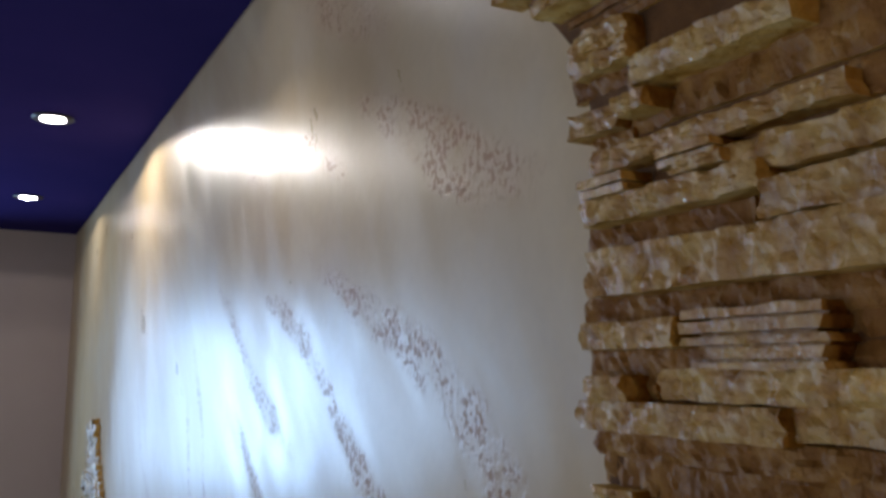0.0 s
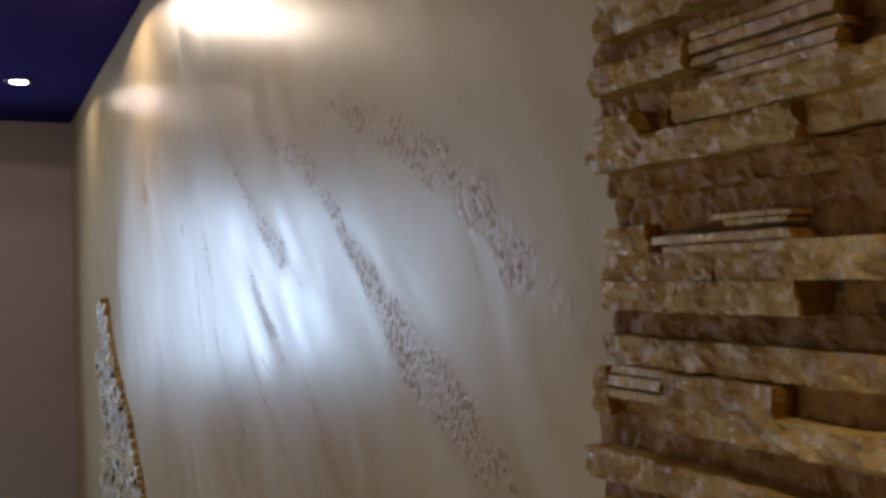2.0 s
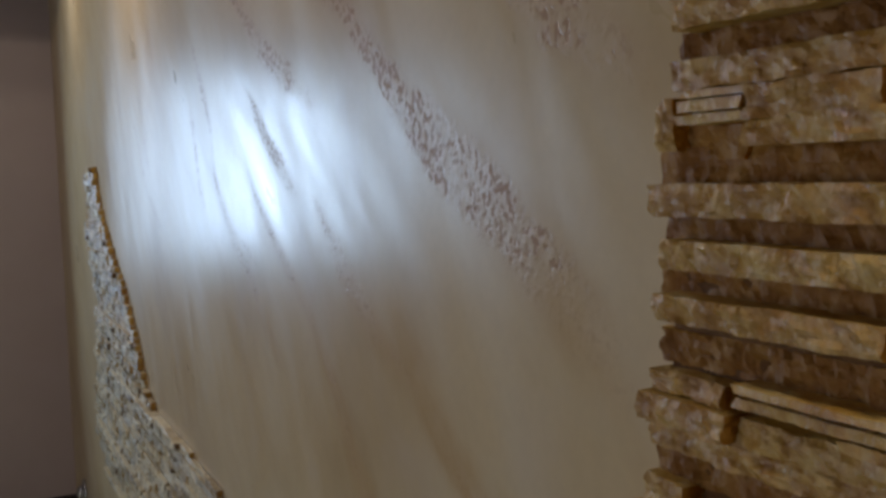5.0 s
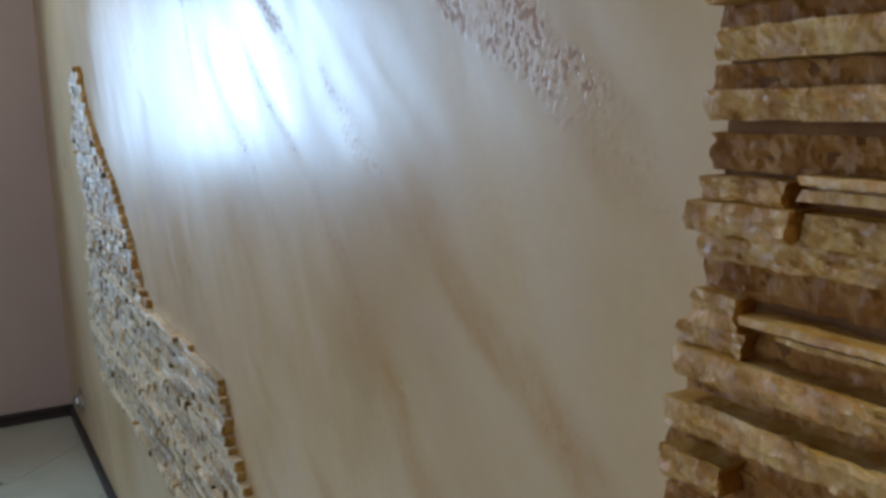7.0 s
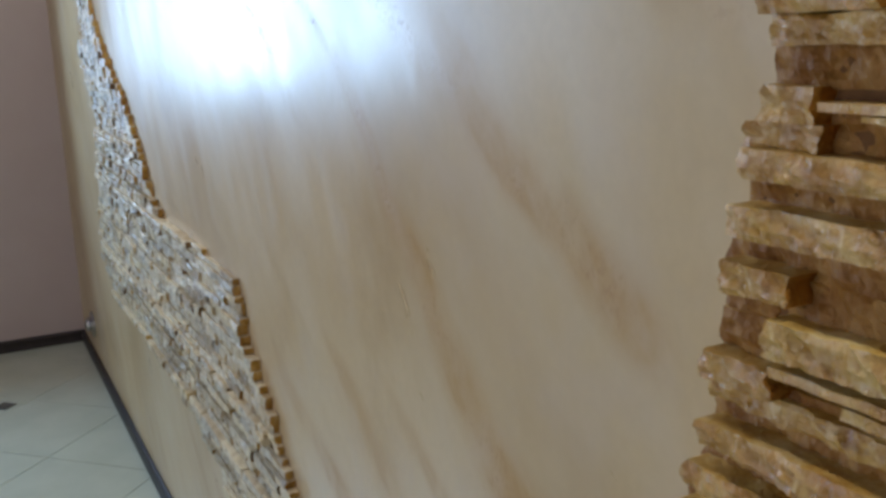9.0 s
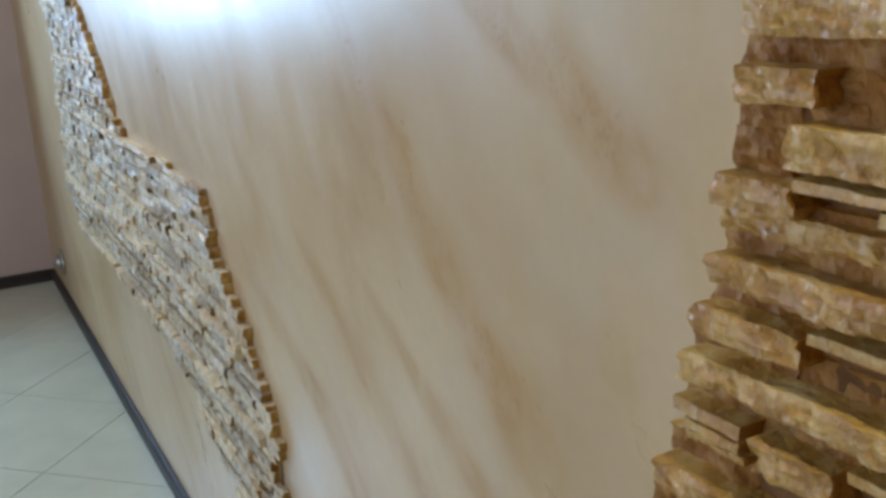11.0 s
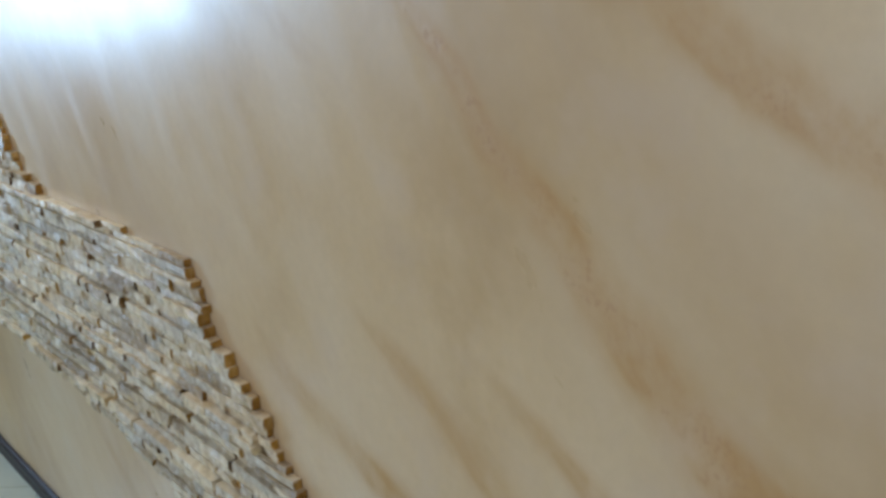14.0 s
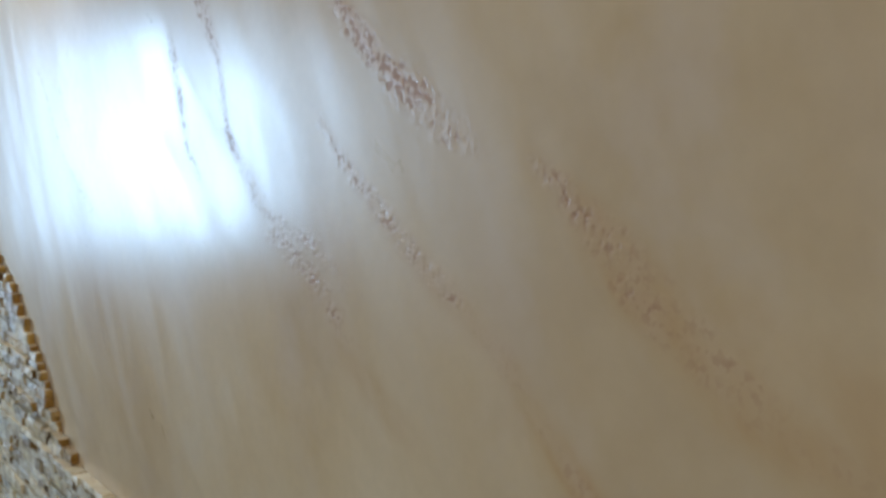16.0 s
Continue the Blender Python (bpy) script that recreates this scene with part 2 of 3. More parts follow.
MORTAR = plain_material("brown_mortar", (0.10, 0.045, 0.012), (0.18, 0.085, 0.025), 40, 0.9, 0.5, 0.004)
PIT = plain_material("dark_brown_mortar", (0.14, 0.085, 0.035), (0.26, 0.160, 0.070), 40, 0.9, 0.5, 0.004)
PINK = plain_material("beige_pink_paint", (0.46, 0.37, 0.33), (0.50, 0.41, 0.37), 3, 0.55, 0.08)
CEIL = plain_material("navy_gloss_film", (0.030, 0.023, 0.115), (0.038, 0.028, 0.135), 2, 0.45, 0.0, spec=0.0)
TILE = plain_material("pale_green_tile", (0.51, 0.55, 0.43), (0.58, 0.62, 0.49), 5, 0.22, 0.03, 0.001)
GROUT = plain_material("grey_grout", (0.30, 0.30, 0.26), (0.38, 0.38, 0.33), 40, 0.8)
INSERT = plain_material("dark_tile_insert", (0.05, 0.055, 0.05), (0.09, 0.09, 0.08), 30, 0.3, 0.05)
BOARD = plain_material("dark_brown_skirting", (0.014, 0.009, 0.007), (0.028, 0.018, 0.014), 25, 0.5, 0.06)
CHANNEL = plain_material("grey_cable_channel", (0.022, 0.023, 0.020), (0.034, 0.035, 0.030), 25, 0.5, 0.05)
CHROME = plain_material("brushed_chrome", (0.42, 0.41, 0.38), (0.56, 0.55, 0.52), 60, 0.32, 0.05, 0.001, 1.0)
TRIM = plain_material("black_trim_ring", (0.012, 0.012, 0.02), (0.02, 0.02, 0.03), 30, 0.35, 0.05)
FRAME = plain_material("white_window_plastic", (0.74, 0.75, 0.76), (0.80, 0.80, 0.80), 6, 0.35, 0.03)

GLASS, *_, gp = material("clear_glass")
gp.inputs["Transmission Weight"].default_value, gp.inputs["Roughness"].default_value = 1.0, 0.0
LAMP, *_, ep = material("lit_bulb_lens")
ep.inputs["Emission Color"].default_value = (1.0, 0.96, 0.90, 1)
ep.inputs["Emission Strength"].default_value = 40.0


# ---- mesh helpers ----
def part(name, bm, mat, parent=None, label=""):
    """Links a bmesh as one mesh object, under a thing or at top level."""
    me = bpy.data.meshes.new(name)
    bm.to_mesh(me)
    bm.free()
    for one in mat if isinstance(mat, (list, tuple)) else (mat,):
        me.materials.append(one)
    ob = new(name, me)
    ob.parent = parent
    return tagged(ob, label) if label else ob


def box(bm, x0, x1, y0, y1, z0, z1, bevel=0.0):
    made = bmesh.ops.create_cube(bm, size=1.0, matrix=Matrix.Translation(((x0 + x1) / 2, (y0 + y1) / 2, (z0 + z1) / 2)) @ Matrix.Diagonal((x1 - x0, y1 - y0, z1 - z0, 1)))
    if bevel:
        edges = list({e for v in made["verts"] for e in v.link_edges})
        bmesh.ops.bevel(bm, geom=edges, offset=bevel, segments=2, affect="EDGES", profile=0.6)
    return bm


def slab(name, x0, x1, y0, y1, z0, z1, mat, parent=None, bevel=0.0, label=""):
    return part(name, box(bmesh.new(), x0, x1, y0, y1, z0, z1, bevel), mat, parent, label)


def lathe(bm, profile, steps=28):
    """Turns (radius, height) pairs round z."""
    rings = []
    for r, h in profile:
        rings.append([bm.verts.new((r * math.cos(2 * math.pi * k / steps), r * math.sin(2 * math.pi * k / steps), h)) for k in range(steps)])
    for a, b in zip(rings, rings[1:]):
        for k in range(steps):
            bm.faces.new((a[k], a[(k + 1) % steps], b[(k + 1) % steps], b[k]))
    bm.faces.new(rings[-1])
    bm.faces.new(list(reversed(rings[0])))
    for f in bm.faces:
        f.smooth = True
    bmesh.ops.recalc_face_normals(bm, faces=bm.faces)
    return bm


def interp(table, v):
    return float(np.interp(v, [a for a, _ in table], [b for _, b in table]))


def value_noise(a, b, seed):
    """Smooth lattice noise in 0..1 at the coordinates a, b."""
    ia, ib = np.floor(a).astype(np.int64), np.floor(b).astype(np.int64)
    fa, fb = a - ia, b - ib
    fa, fb = fa * fa * (3 - 2 * fa), fb * fb * (3 - 2 * fb)

    def h(i, j):
        k = (i * 374761393 + j * 668265263 + seed * 144665) & 0x7FFFFFFF
        k = ((k ^ (k >> 13)) * 1274126177) & 0x7FFFFFFF
        return ((k ^ (k >> 16)) & 0xFFFF) / 65535.0
    top = h(ia, ib) * (1 - fa) + h(ia + 1, ib) * fa
    low = h(ia, ib + 1) * (1 - fa) + h(ia + 1, ib + 1) * fa
    return top * (1 - fb) + low * fb


# ---- the decorated wall ----
# bands across it: (y, z, half width) along each; crumbly relief and ochre stain at its start and end
BANDS = []


def band(points, crumb, stain):
    BANDS.append((points, crumb, stain))


band([(1.26, 2.452, 0.024), (1.08, 2.372, 0.028), (0.92, 2.303, 0.017)], (0.8, 0.5), (0.1, 0.2))
band([(1.30, 2.262, 0.008), (1.17, 2.191, 0.024), (1.10, 2.160, 0.015), (1.05, 2.120, 0.006)], (1.0, 0.5), (0.1, 0.1))
band([(1.64, 2.270, 0.010), (1.50, 2.210, 0.018), (1.42, 2.175, 0.010)], (0.5, 0.5), (0.0, 0.0))
band([(1.08, 2.255, 0.010), (1.01, 2.229, 0.022), (0.88, 2.172, 0.034), (0.79, 2.123, 0.040), (0.69, 2.076, 0.036), (0.57, 2.050, 0.026)], (0.7, 0.9), (0.1, 0.8))
band([(1.26, 2.075, 0.005), (1.19, 2.040, 0.010), (1.06, 1.985, 0.022), (0.91, 1.937, 0.030), (0.80, 1.889, 0.036), (0.72, 1.845, 0.034), (0.65, 1.785, 0.030), (0.58, 1.748, 0.027), (0.52, 1.710, 0.020)], (1.0, 0.7), (0.1, 0.7))
band([(1.57, 2.039, 0.010), (1.33, 1.975, 0.018), (1.22, 1.920, 0.022), (1.14, 1.872, 0.020), (1.08, 1.818, 0.024), (0.99, 1.751, 0.034), (0.90, 1.693, 0.042), (0.82, 1.651, 0.042), (0.76, 1.612, 0.038), (0.69, 1.569, 0.036), (0.61, 1.522, 0.036), (0.54, 1.475, 0.032)], (1.0, 0.85), (0.1, 0.8))
band([(1.84, 2.072, 0.010), (1.69, 1.994, 0.014), (1.57, 1.907, 0.018), (1.47, 1.845, 0.024), (1.41, 1.820, 0.026), (1.33, 1.787, 0.022), (1.25, 1.746, 0.012)], (0.7, 0.9), (0.1, 0.1))
band([(1.62, 1.810, 0.008), (1.58, 1.780, 0.014), (1.48, 1.702, 0.021), (1.40, 1.656, 0.019), (1.34, 1.630, 0.010)], (1.0, 0.8), (0.1, 0.1))
band([(1.31, 1.640, 0.003), (1.26, 1.600, 0.010), (1.20, 1.553, 0.018), (1.15, 1.515, 0.024), (1.08, 1.467, 0.027), (1.01, 1.436, 0.024), (0.95, 1.402, 0.016)], (0.64, 0.05), (0.4, 0.8))
band([(1.04, 1.462, 0.014), (0.95, 1.402, 0.018), (0.87, 1.346, 0.020), (0.78, 1.308, 0.024), (0.71, 1.262, 0.026), (0.66, 1.228, 0.024), (0.60, 1.190, 0.018)], (0.12, 0.24), (0.5, 0.8))
band([(1.17, 1.555, 0.016), (1.09, 1.510, 0.026), (1.02, 1.466, 0.034), (0.92, 1.400, 0.036)], (0.0, 0.1), (0.35, 0.6))
band([(1.68, 1.720, 0.006), (1.58, 1.620, 0.010), (1.48, 1.548, 0.011), (1.40, 1.497, 0.011), (1.33, 1.452, 0.014), (1.26, 1.390, 0.008)], (0.7, 0.3), (0.1, 0.3))
band([(1.36, 1.470, 0.008), (1.22, 1.349, 0.014), (1.17, 1.270, 0.018), (1.08, 1.195, 0.025), (1.03, 1.130, 0.028), (0.97, 1.078, 0.032), (0.92, 1.030, 0.034), (0.86, 0.975, 0.042), (0.80, 0.932, 0.050), (0.72, 0.890, 0.050)], (0.24, 0.16), (0.35, 0.9))
band([(1.91, 1.729, 0.010), (1.87, 1.654, 0.014), (1.77, 1.560, 0.018), (1.67, 1.495, 0.020), (1.59, 1.445, 0.018), (1.54, 1.400, 0.010)], (0.8, 0.6), (0.0, 0.2))
band([(1.76, 1.563, 0.010), (1.65, 1.529, 0.012), (1.57, 1.480, 0.008)], (0.6, 0.5), (0.0, 0.1))
band([(2.04, 1.960, 0.008), (1.96, 1.859, 0.016), (1.90, 1.770, 0.016), (1.87, 1.660, 0.010)], (0.7, 0.6), (0.0, 0.0))
band([(2.07, 1.840, 0.010), (2.01, 1.649, 0.018), (1.96, 1.586, 0.014)], (0.6, 0.6), (0.0, 0.1))
band([(2.82, 1.850, 0.006), (2.63, 1.630, 0.010), (2.42, 1.510, 0.010)], (0.8, 0.6), (0.0, 0.1))
band([(2.66, 1.790, 0.010), (2.57, 1.660, 0.018), (2.52, 1.590, 0.010)], (0.6, 0.4), (0.0, 0.0))
band([(1.47, 1.040, 0.008), (1.36, 0.975, 0.015), (1.26, 0.908, 0.020), (1.14, 0.835, 0.024), (1.05, 0.776, 0.028), (0.95, 0.700, 0.028)], (0.0, 0.05), (0.5, 0.8))
band([(1.24, 1.035, 0.006), (1.12, 0.965, 0.012), (1.03, 0.912, 0.016), (0.92, 0.845, 0.018), (0.84, 0.790, 0.018)], (0.0, 0.1), (0.4, 0.8))
band([(1.74, 0.946, 0.010), (1.64, 0.862, 0.018), (1.50, 0.810, 0.022), (1.40, 0.765, 0.026), (1.30, 0.700, 0.030), (1.18, 0.610, 0.030)], (0.0, 0.0), (0.4, 0.8))
band([(1.64, 1.440, 0.008), (1.55, 1.393, 0.014), (1.46, 1.345, 0.012)], (0.0, 0.1), (0.4, 0.4))
band([(2.45, 0.500, 0.010), (2.20, 0.330, 0.016), (2.00, 0.150, 0.020)], (0.0, 0.0), (0.4, 0.4))
band([(2.62, 0.470, 0.010), (2.42, 0.330, 0.016), (2.25, 0.180, 0.020)], (0.0, 0.0), (0.3, 0.3))


def decorated_wall():
    ys = np.concatenate([np.arange(Y_BACK, 0.55, 0.05), np.arange(0.55, 2.20, 0.0032), np.arange(2.20, Y_END, 0.012), [Y_END]])
    zs = np.concatenate([np.arange(0.0, 0.80, 0.012), np.arange(0.80, 2.36, 0.0032), np.arange(2.36, HEIGHT, 0.012), [HEIGHT]])
    y, z = np.meshgrid(ys, zs)
    crumb, stain = np.zeros_like(y), np.zeros_like(y)
    wob = (value_noise(y * 9, z * 9, 5) - 0.5) * 0.018 + (value_noise(y * 31, z * 31, 6) - 0.5) * 0.010
    patch = np.clip(value_noise(y * 14, z * 14, 41) * 1.6 - 0.5, 0, 1)
    for points, (c0, c1), (s0, s1) in BANDS:
        whole = sum(math.dist(a[:2], b[:2]) for a, b in zip(points, points[1:]))
        run = 0.0
        for a, b in zip(points, points[1:]):
            d = np.array(b[:2]) - np.array(a[:2])
            length = float(np.hypot(*d))
            t = np.clip(((y - a[0]) * d[0] + (z - a[1]) * d[1]) / length ** 2, 0, 1)
            off = np.hypot(y - a[0] - t * d[0], z - a[1] - t * d[1]) + wob * 0.6
            along = (run + t * length) / whole
            half = a[2] + (b[2] - a[2]) * t
            ends = np.clip(along * 8, 0.3, 1) * np.clip((1 - along) * 5, 0.1, 1)
            crumb = np.maximum(crumb, (c0 + (c1 - c0) * along) * ends * np.clip((half - off) / 0.020 + 0.35, 0, 1))
            faded = np.clip(along * 6, 0, 1) * np.clip((1 - along) * 5, 0, 1)
            stain = np.maximum(stain, (s0 + (s1 - s0) * along) * faded * (0.80 * np.clip(1.25 - off / (half * 1.3 + 0.005), 0, 1) + 0.60 * patch * np.exp(-((off - half * 0.75) / (0.22 * half + 0.003)) ** 2)))
            run += length
    # broken grains of some millimetres, some fallen out
    g1, g2 = value_noise(y * 85 + z * 30, z * 190, 11), value_noise(y * 130, z * 280, 12)
    keep = np.clip((value_noise(y * 34, z * 40, 13) - 0.12) * 4, 0.65, 1)
    chips = np.clip((g1 * 0.7 + g2 * 0.3 - 0.44) * 7, 0, 1)
    crumb = np.clip(crumb * (0.35 + 1.5 * np.clip(value_noise(y * 48, z * 90, 31) * 0.6 + value_noise(y * 110, z * 200, 32) * 0.4 - 0.2, 0, 1)), 0, 1)
    crumb *= np.clip(value_noise(y * 21, z * 27, 33) * 2.4 - 0.3, 0.5, 1)
    relief = crumb * keep * (chips * 0.0003 + (g2 - 0.5) * 0.0002)
    wave = (value_noise(y * 3.1, z * 1.7, 21) - 0.5) * 0.0022 + (value_noise(y * 8, z * 4, 22) - 0.5) * 0.0006
    x = -(relief + wave)
    rows, cols = y.shape
    me = bpy.data.meshes.new("wall_east")
    me.vertices.add(rows * cols)
    me.vertices.foreach_set("co", np.stack([x, y, z], -1).ravel())
    k = np.arange(rows * cols).reshape(rows, cols)
    quads = np.stack([k[:-1, :-1], k[1:, :-1], k[1:, 1:], k[:-1, 1:]], -1).reshape(-1, 4)
    me.loops.add(quads.size)
    me.loops.foreach_set("vertex_index", quads.ravel())
    me.polygons.add(len(quads))
    me.polygons.foreach_set("loop_start", np.arange(0, quads.size, 4))
    me.polygons.foreach_set("use_smooth", np.ones(len(quads), bool))
    me.update(calc_edges=True)
    for name, values in (("crumb", crumb * keep), ("stain", stain)):
        me.attributes.new(name, "FLOAT", "POINT").data.foreach_set("value", values.ravel().astype(np.float32))
    me.materials.append(PLASTER)
    return tagged(new("wall_east", me), "cream pearly plaster wall with crumbly sandstone bands and ochre stains", "wall", kind="structure")


wall_east = decorated_wall()
slab("wall_core", 0.012, 0.21, Y_BACK, Y_END, 0, HEIGHT, PINK, wall_east)

# ---- the rest of the room ----
bm = bmesh.new()
x0, x1, z0, z1 = WIN
box(bm, X_WEST, x0, Y_END, Y_END + 0.22, 0, HEIGHT)
box(bm, x1, 0.21, Y_END, Y_END + 0.22, 0, HEIGHT)
box(bm, x0, x1, Y_END, Y_END + 0.22, 0, z0)
box(bm, x0, x1, Y_END, Y_END + 0.22, z1, HEIGHT)
tagged(part("wall_north", bm, PINK), "plain pinkish beige painted end wall with a window", "wall", kind="structure")
bm = bmesh.new()
sy0, sy1, sz0, sz1 = WIN_S
for ya, yb, za, zb in ((Y_BACK, sy0, 0, HEIGHT), (sy1, Y_END + 0.22, 0, HEIGHT), (sy0, sy1, 0, sz0), (sy0, sy1, sz1, HEIGHT)):
    box(bm, X_WEST - 0.2, X_WEST, ya, yb, za, zb)
tagged(part("wall_west", bm, PINK), "plain pinkish beige painted side wall with an added window", "wall", kind="structure")
tagged(slab("wall_south", X_WEST - 0.2, 0.21, Y_BACK - 0.2, Y_BACK, 0, HEIGHT, PINK), "plain pinkish beige painted back wall", "wall", kind="structure")
tagged(slab("ceiling", X_WEST - 0.2, 0.21, Y_BACK - 0.2, Y_END + 0.22, HEIGHT, HEIGHT + 0.15, CEIL), "dark navy blue glossy ceiling with recessed spotlights", "ceiling", kind="structure")


def window(name, wide, z0, z1, m, label):
    """A framed window; its middle at local x = 0, the room side of the wall at local y = 0, the outside at local y > 0."""
    ob = tagged(new(name), label, "window", kind="structure")
    x0, x1 = -wide / 2, wide / 2
    bm = bmesh.new()
    for a, b, c, d in ((x0, x0 + 0.06, z0, z1), (x1 - 0.06, x1, z0, z1), (x0 + 0.06, x1 - 0.06, z0, z0 + 0.06), (x0 + 0.06, x1 - 0.06, z1 - 0.06, z1)):
        box(bm, a, b, 0.08, 0.14, c, d)
    part("window_frame", bm, FRAME, ob)
    slab("pane", x0 + 0.05, x1 - 0.05, 0.107, 0.113, z0 + 0.05, z1 - 0.05, GLASS, ob).visible_shadow = False
    slab("window_sill", x0 - 0.05, x1 + 0.05, -0.09, 0.08, z0 - 0.035, z0 - 0.003, FRAME, ob, 0.006)
    ob.matrix_world = m


window("window_1", WIN[1] - WIN[0], WIN[2], WIN[3], pose((WIN[0] + WIN[1]) / 2, Y_END, 0), "white plastic framed window with cool daylight")
# the second window is unseen, added round the fill light
window("fill_window", WIN_S[1] - WIN_S[0], WIN_S[2], WIN_S[3], pose(X_WEST, (WIN_S[0] + WIN_S[1]) / 2, 0, 0, 0, 90), "wide white plastic framed window, added for fill light")

# floor: square tiles laid on the diagonal
floor = tagged(slab("floor", X_WEST - 0.2, 0.21, Y_BACK - 0.2, Y_END + 0.22, -0.12, -0.004, GROUT), "pale greenish glossy ceramic tiles laid diagonally", "floor", kind="structure")
PITCH = 0.478
tile_mesh = None


def tile(u, v, cut):
    """One floor tile; those at the walls are cut to the room."""
    global tile_mesh
    m = pose((u - v) / math.sqrt(2), (u + v) / math.sqrt(2), 0, 0, 0, 45)
    half = PITCH / 2 - 0.0018
    if cut:
        bm = box(bmesh.new(), -half, half, -half, half, -0.010, 0.0, 0.0012)
        bm.transform(m)
        for co, no in (((0.0, 0, 0), (1, 0, 0)), ((X_WEST, 0, 0), (-1, 0, 0)), ((0, Y_END, 0), (0, 1, 0)), ((0, Y_BACK, 0), (0, -1, 0))):
            bmesh.ops.bisect_plane(bm, geom=bm.verts[:] + bm.edges[:] + bm.faces[:], plane_co=co, plane_no=no, clear_outer=True)
        if len(bm.faces) > 2:
            part("tile", bm, TILE, floor)
        return
    if tile_mesh is None:
        ob = slab("tile", -half, half, -half, half, -0.010, 0.0, TILE, floor, 0.0012)
        tile_mesh = ob.data
    else:
        ob = new("tile", tile_mesh)
        ob.parent = floor
    ob.matrix_local = m


for i in range(-14, 14):
    for j in range(-14, 14):
        u, v = 1.876 + (i + 0.5) * PITCH, 2.328 + (j + 0.5) * PITCH
        tx, ty = (u - v) / math.sqrt(2), (u + v) / math.sqrt(2)
        reach = PITCH / math.sqrt(2)
        if X_WEST - reach < tx < reach and Y_BACK - reach < ty < Y_END + reach:
            tile(u, v, not (X_WEST + reach < tx < -reach and Y_BACK + reach < ty < Y_END - reach))
slab("tile_insert", -0.036, 0.036, -0.036, 0.036, -0.006, 0.003, INSERT, floor, 0.001, "small dark square tile inset").matrix_local = pose(-0.43, 4.30, 0, 0, 0, 45)


def skirting(name, length, m, channel):
    """A plastic skirting board along local y, its face to local -x."""
    bm = bmesh.new()
    prof = [(0, 0), (-0.016, 0), (-0.016, 0.012), (-0.013, 0.016), (-0.013, 0.040), (-0.015, 0.044), (-0.013, 0.054), (-0.006, 0.060), (0, 0.060)]
    ends = [[bm.verts.new((px, py, pz)) for px, pz in prof] for py in (0, length)]
    for k in range(len(prof)):
        j = (k + 1) % len(prof)
        bm.faces.new((ends[0][k], ends[0][j], ends[1][j], ends[1][k]))
    bm.faces.new(ends[0])
    bm.faces.new(ends[1])
    bmesh.ops.recalc_face_normals(bm, faces=bm.faces)
    ob = part(name, bm, BOARD)
    ob.matrix_world = m
    if channel:
        slab("cable_channel", -0.0155, -0.012, 0.02, length - 0.02, 0.017, 0.039, CHANNEL, ob, 0.0008, "grey strip of the cable channel")
    return tagged(ob, "dark brown plastic skirting board along the wall", "baseboard", kind="structure")


skirting("baseboard", Y_END - Y_BACK, pose(0, Y_BACK, 0), True)
skirting("baseboard", -X_WEST - 0.016, pose(-0.016, Y_END, 0, 0, 0, 90), False)
skirting("baseboard", Y_END - Y_BACK - 0.032, pose(X_WEST, Y_END - 0.016, 0, 0, 0, 180), False)
skirting("baseboard", -X_WEST - 0.016, pose(X_WEST, Y_BACK, 0, 0, 0, -90), False)


# ---- recessed spotlights ----
def spotlight():
    ob = tagged(new("recessed_spotlight"), "round recessed ceiling spotlight with a dark rim, switched on", "spotlight", "row of spotlights")
    part("rim", lathe(bmesh.new(), [(0.040, 0.0), (0.056, 0.0), (0.058, -0.004), (0.052, -0.008), (0.042, -0.006)]), TRIM, ob)
    part("lens", lathe(bmesh.new(), [(0.034, -0.001), (0.037, -0.005), (0.030, -0.008), (0.012, -0.010)]), LAMP, ob, "glowing bulb lens")
    return ob


first = spotlight()
first.matrix_world = pose(SPOT_X, SPOT_Y[0], HEIGHT)
# the last copy houses the added, unseen spot
for sy in SPOT_Y[1:]:
    copy_thing(first, pose(SPOT_X, sy, HEIGHT))

# chrome rosette low on the decorated wall, near the corner
rosette = tagged(new("wall_rosette"), "small round chrome rosette low on the plaster wall", "wall fitting")
part("flange", lathe(bmesh.new(), [(0.062, 0.0), (0.062, 0.004), (0.056, 0.010), (0.036, 0.014)]), CHROME, rosette)
part("dome", lathe(bmesh.new(), [(0.034, 0.012), (0.032, 0.026), (0.022, 0.036), (0.008, 0.040)]), CHROME, rosette, "polished chrome dome")
rosette.matrix_world = pose(-0.002, 4.64, 0.205, 0, -90, 0)


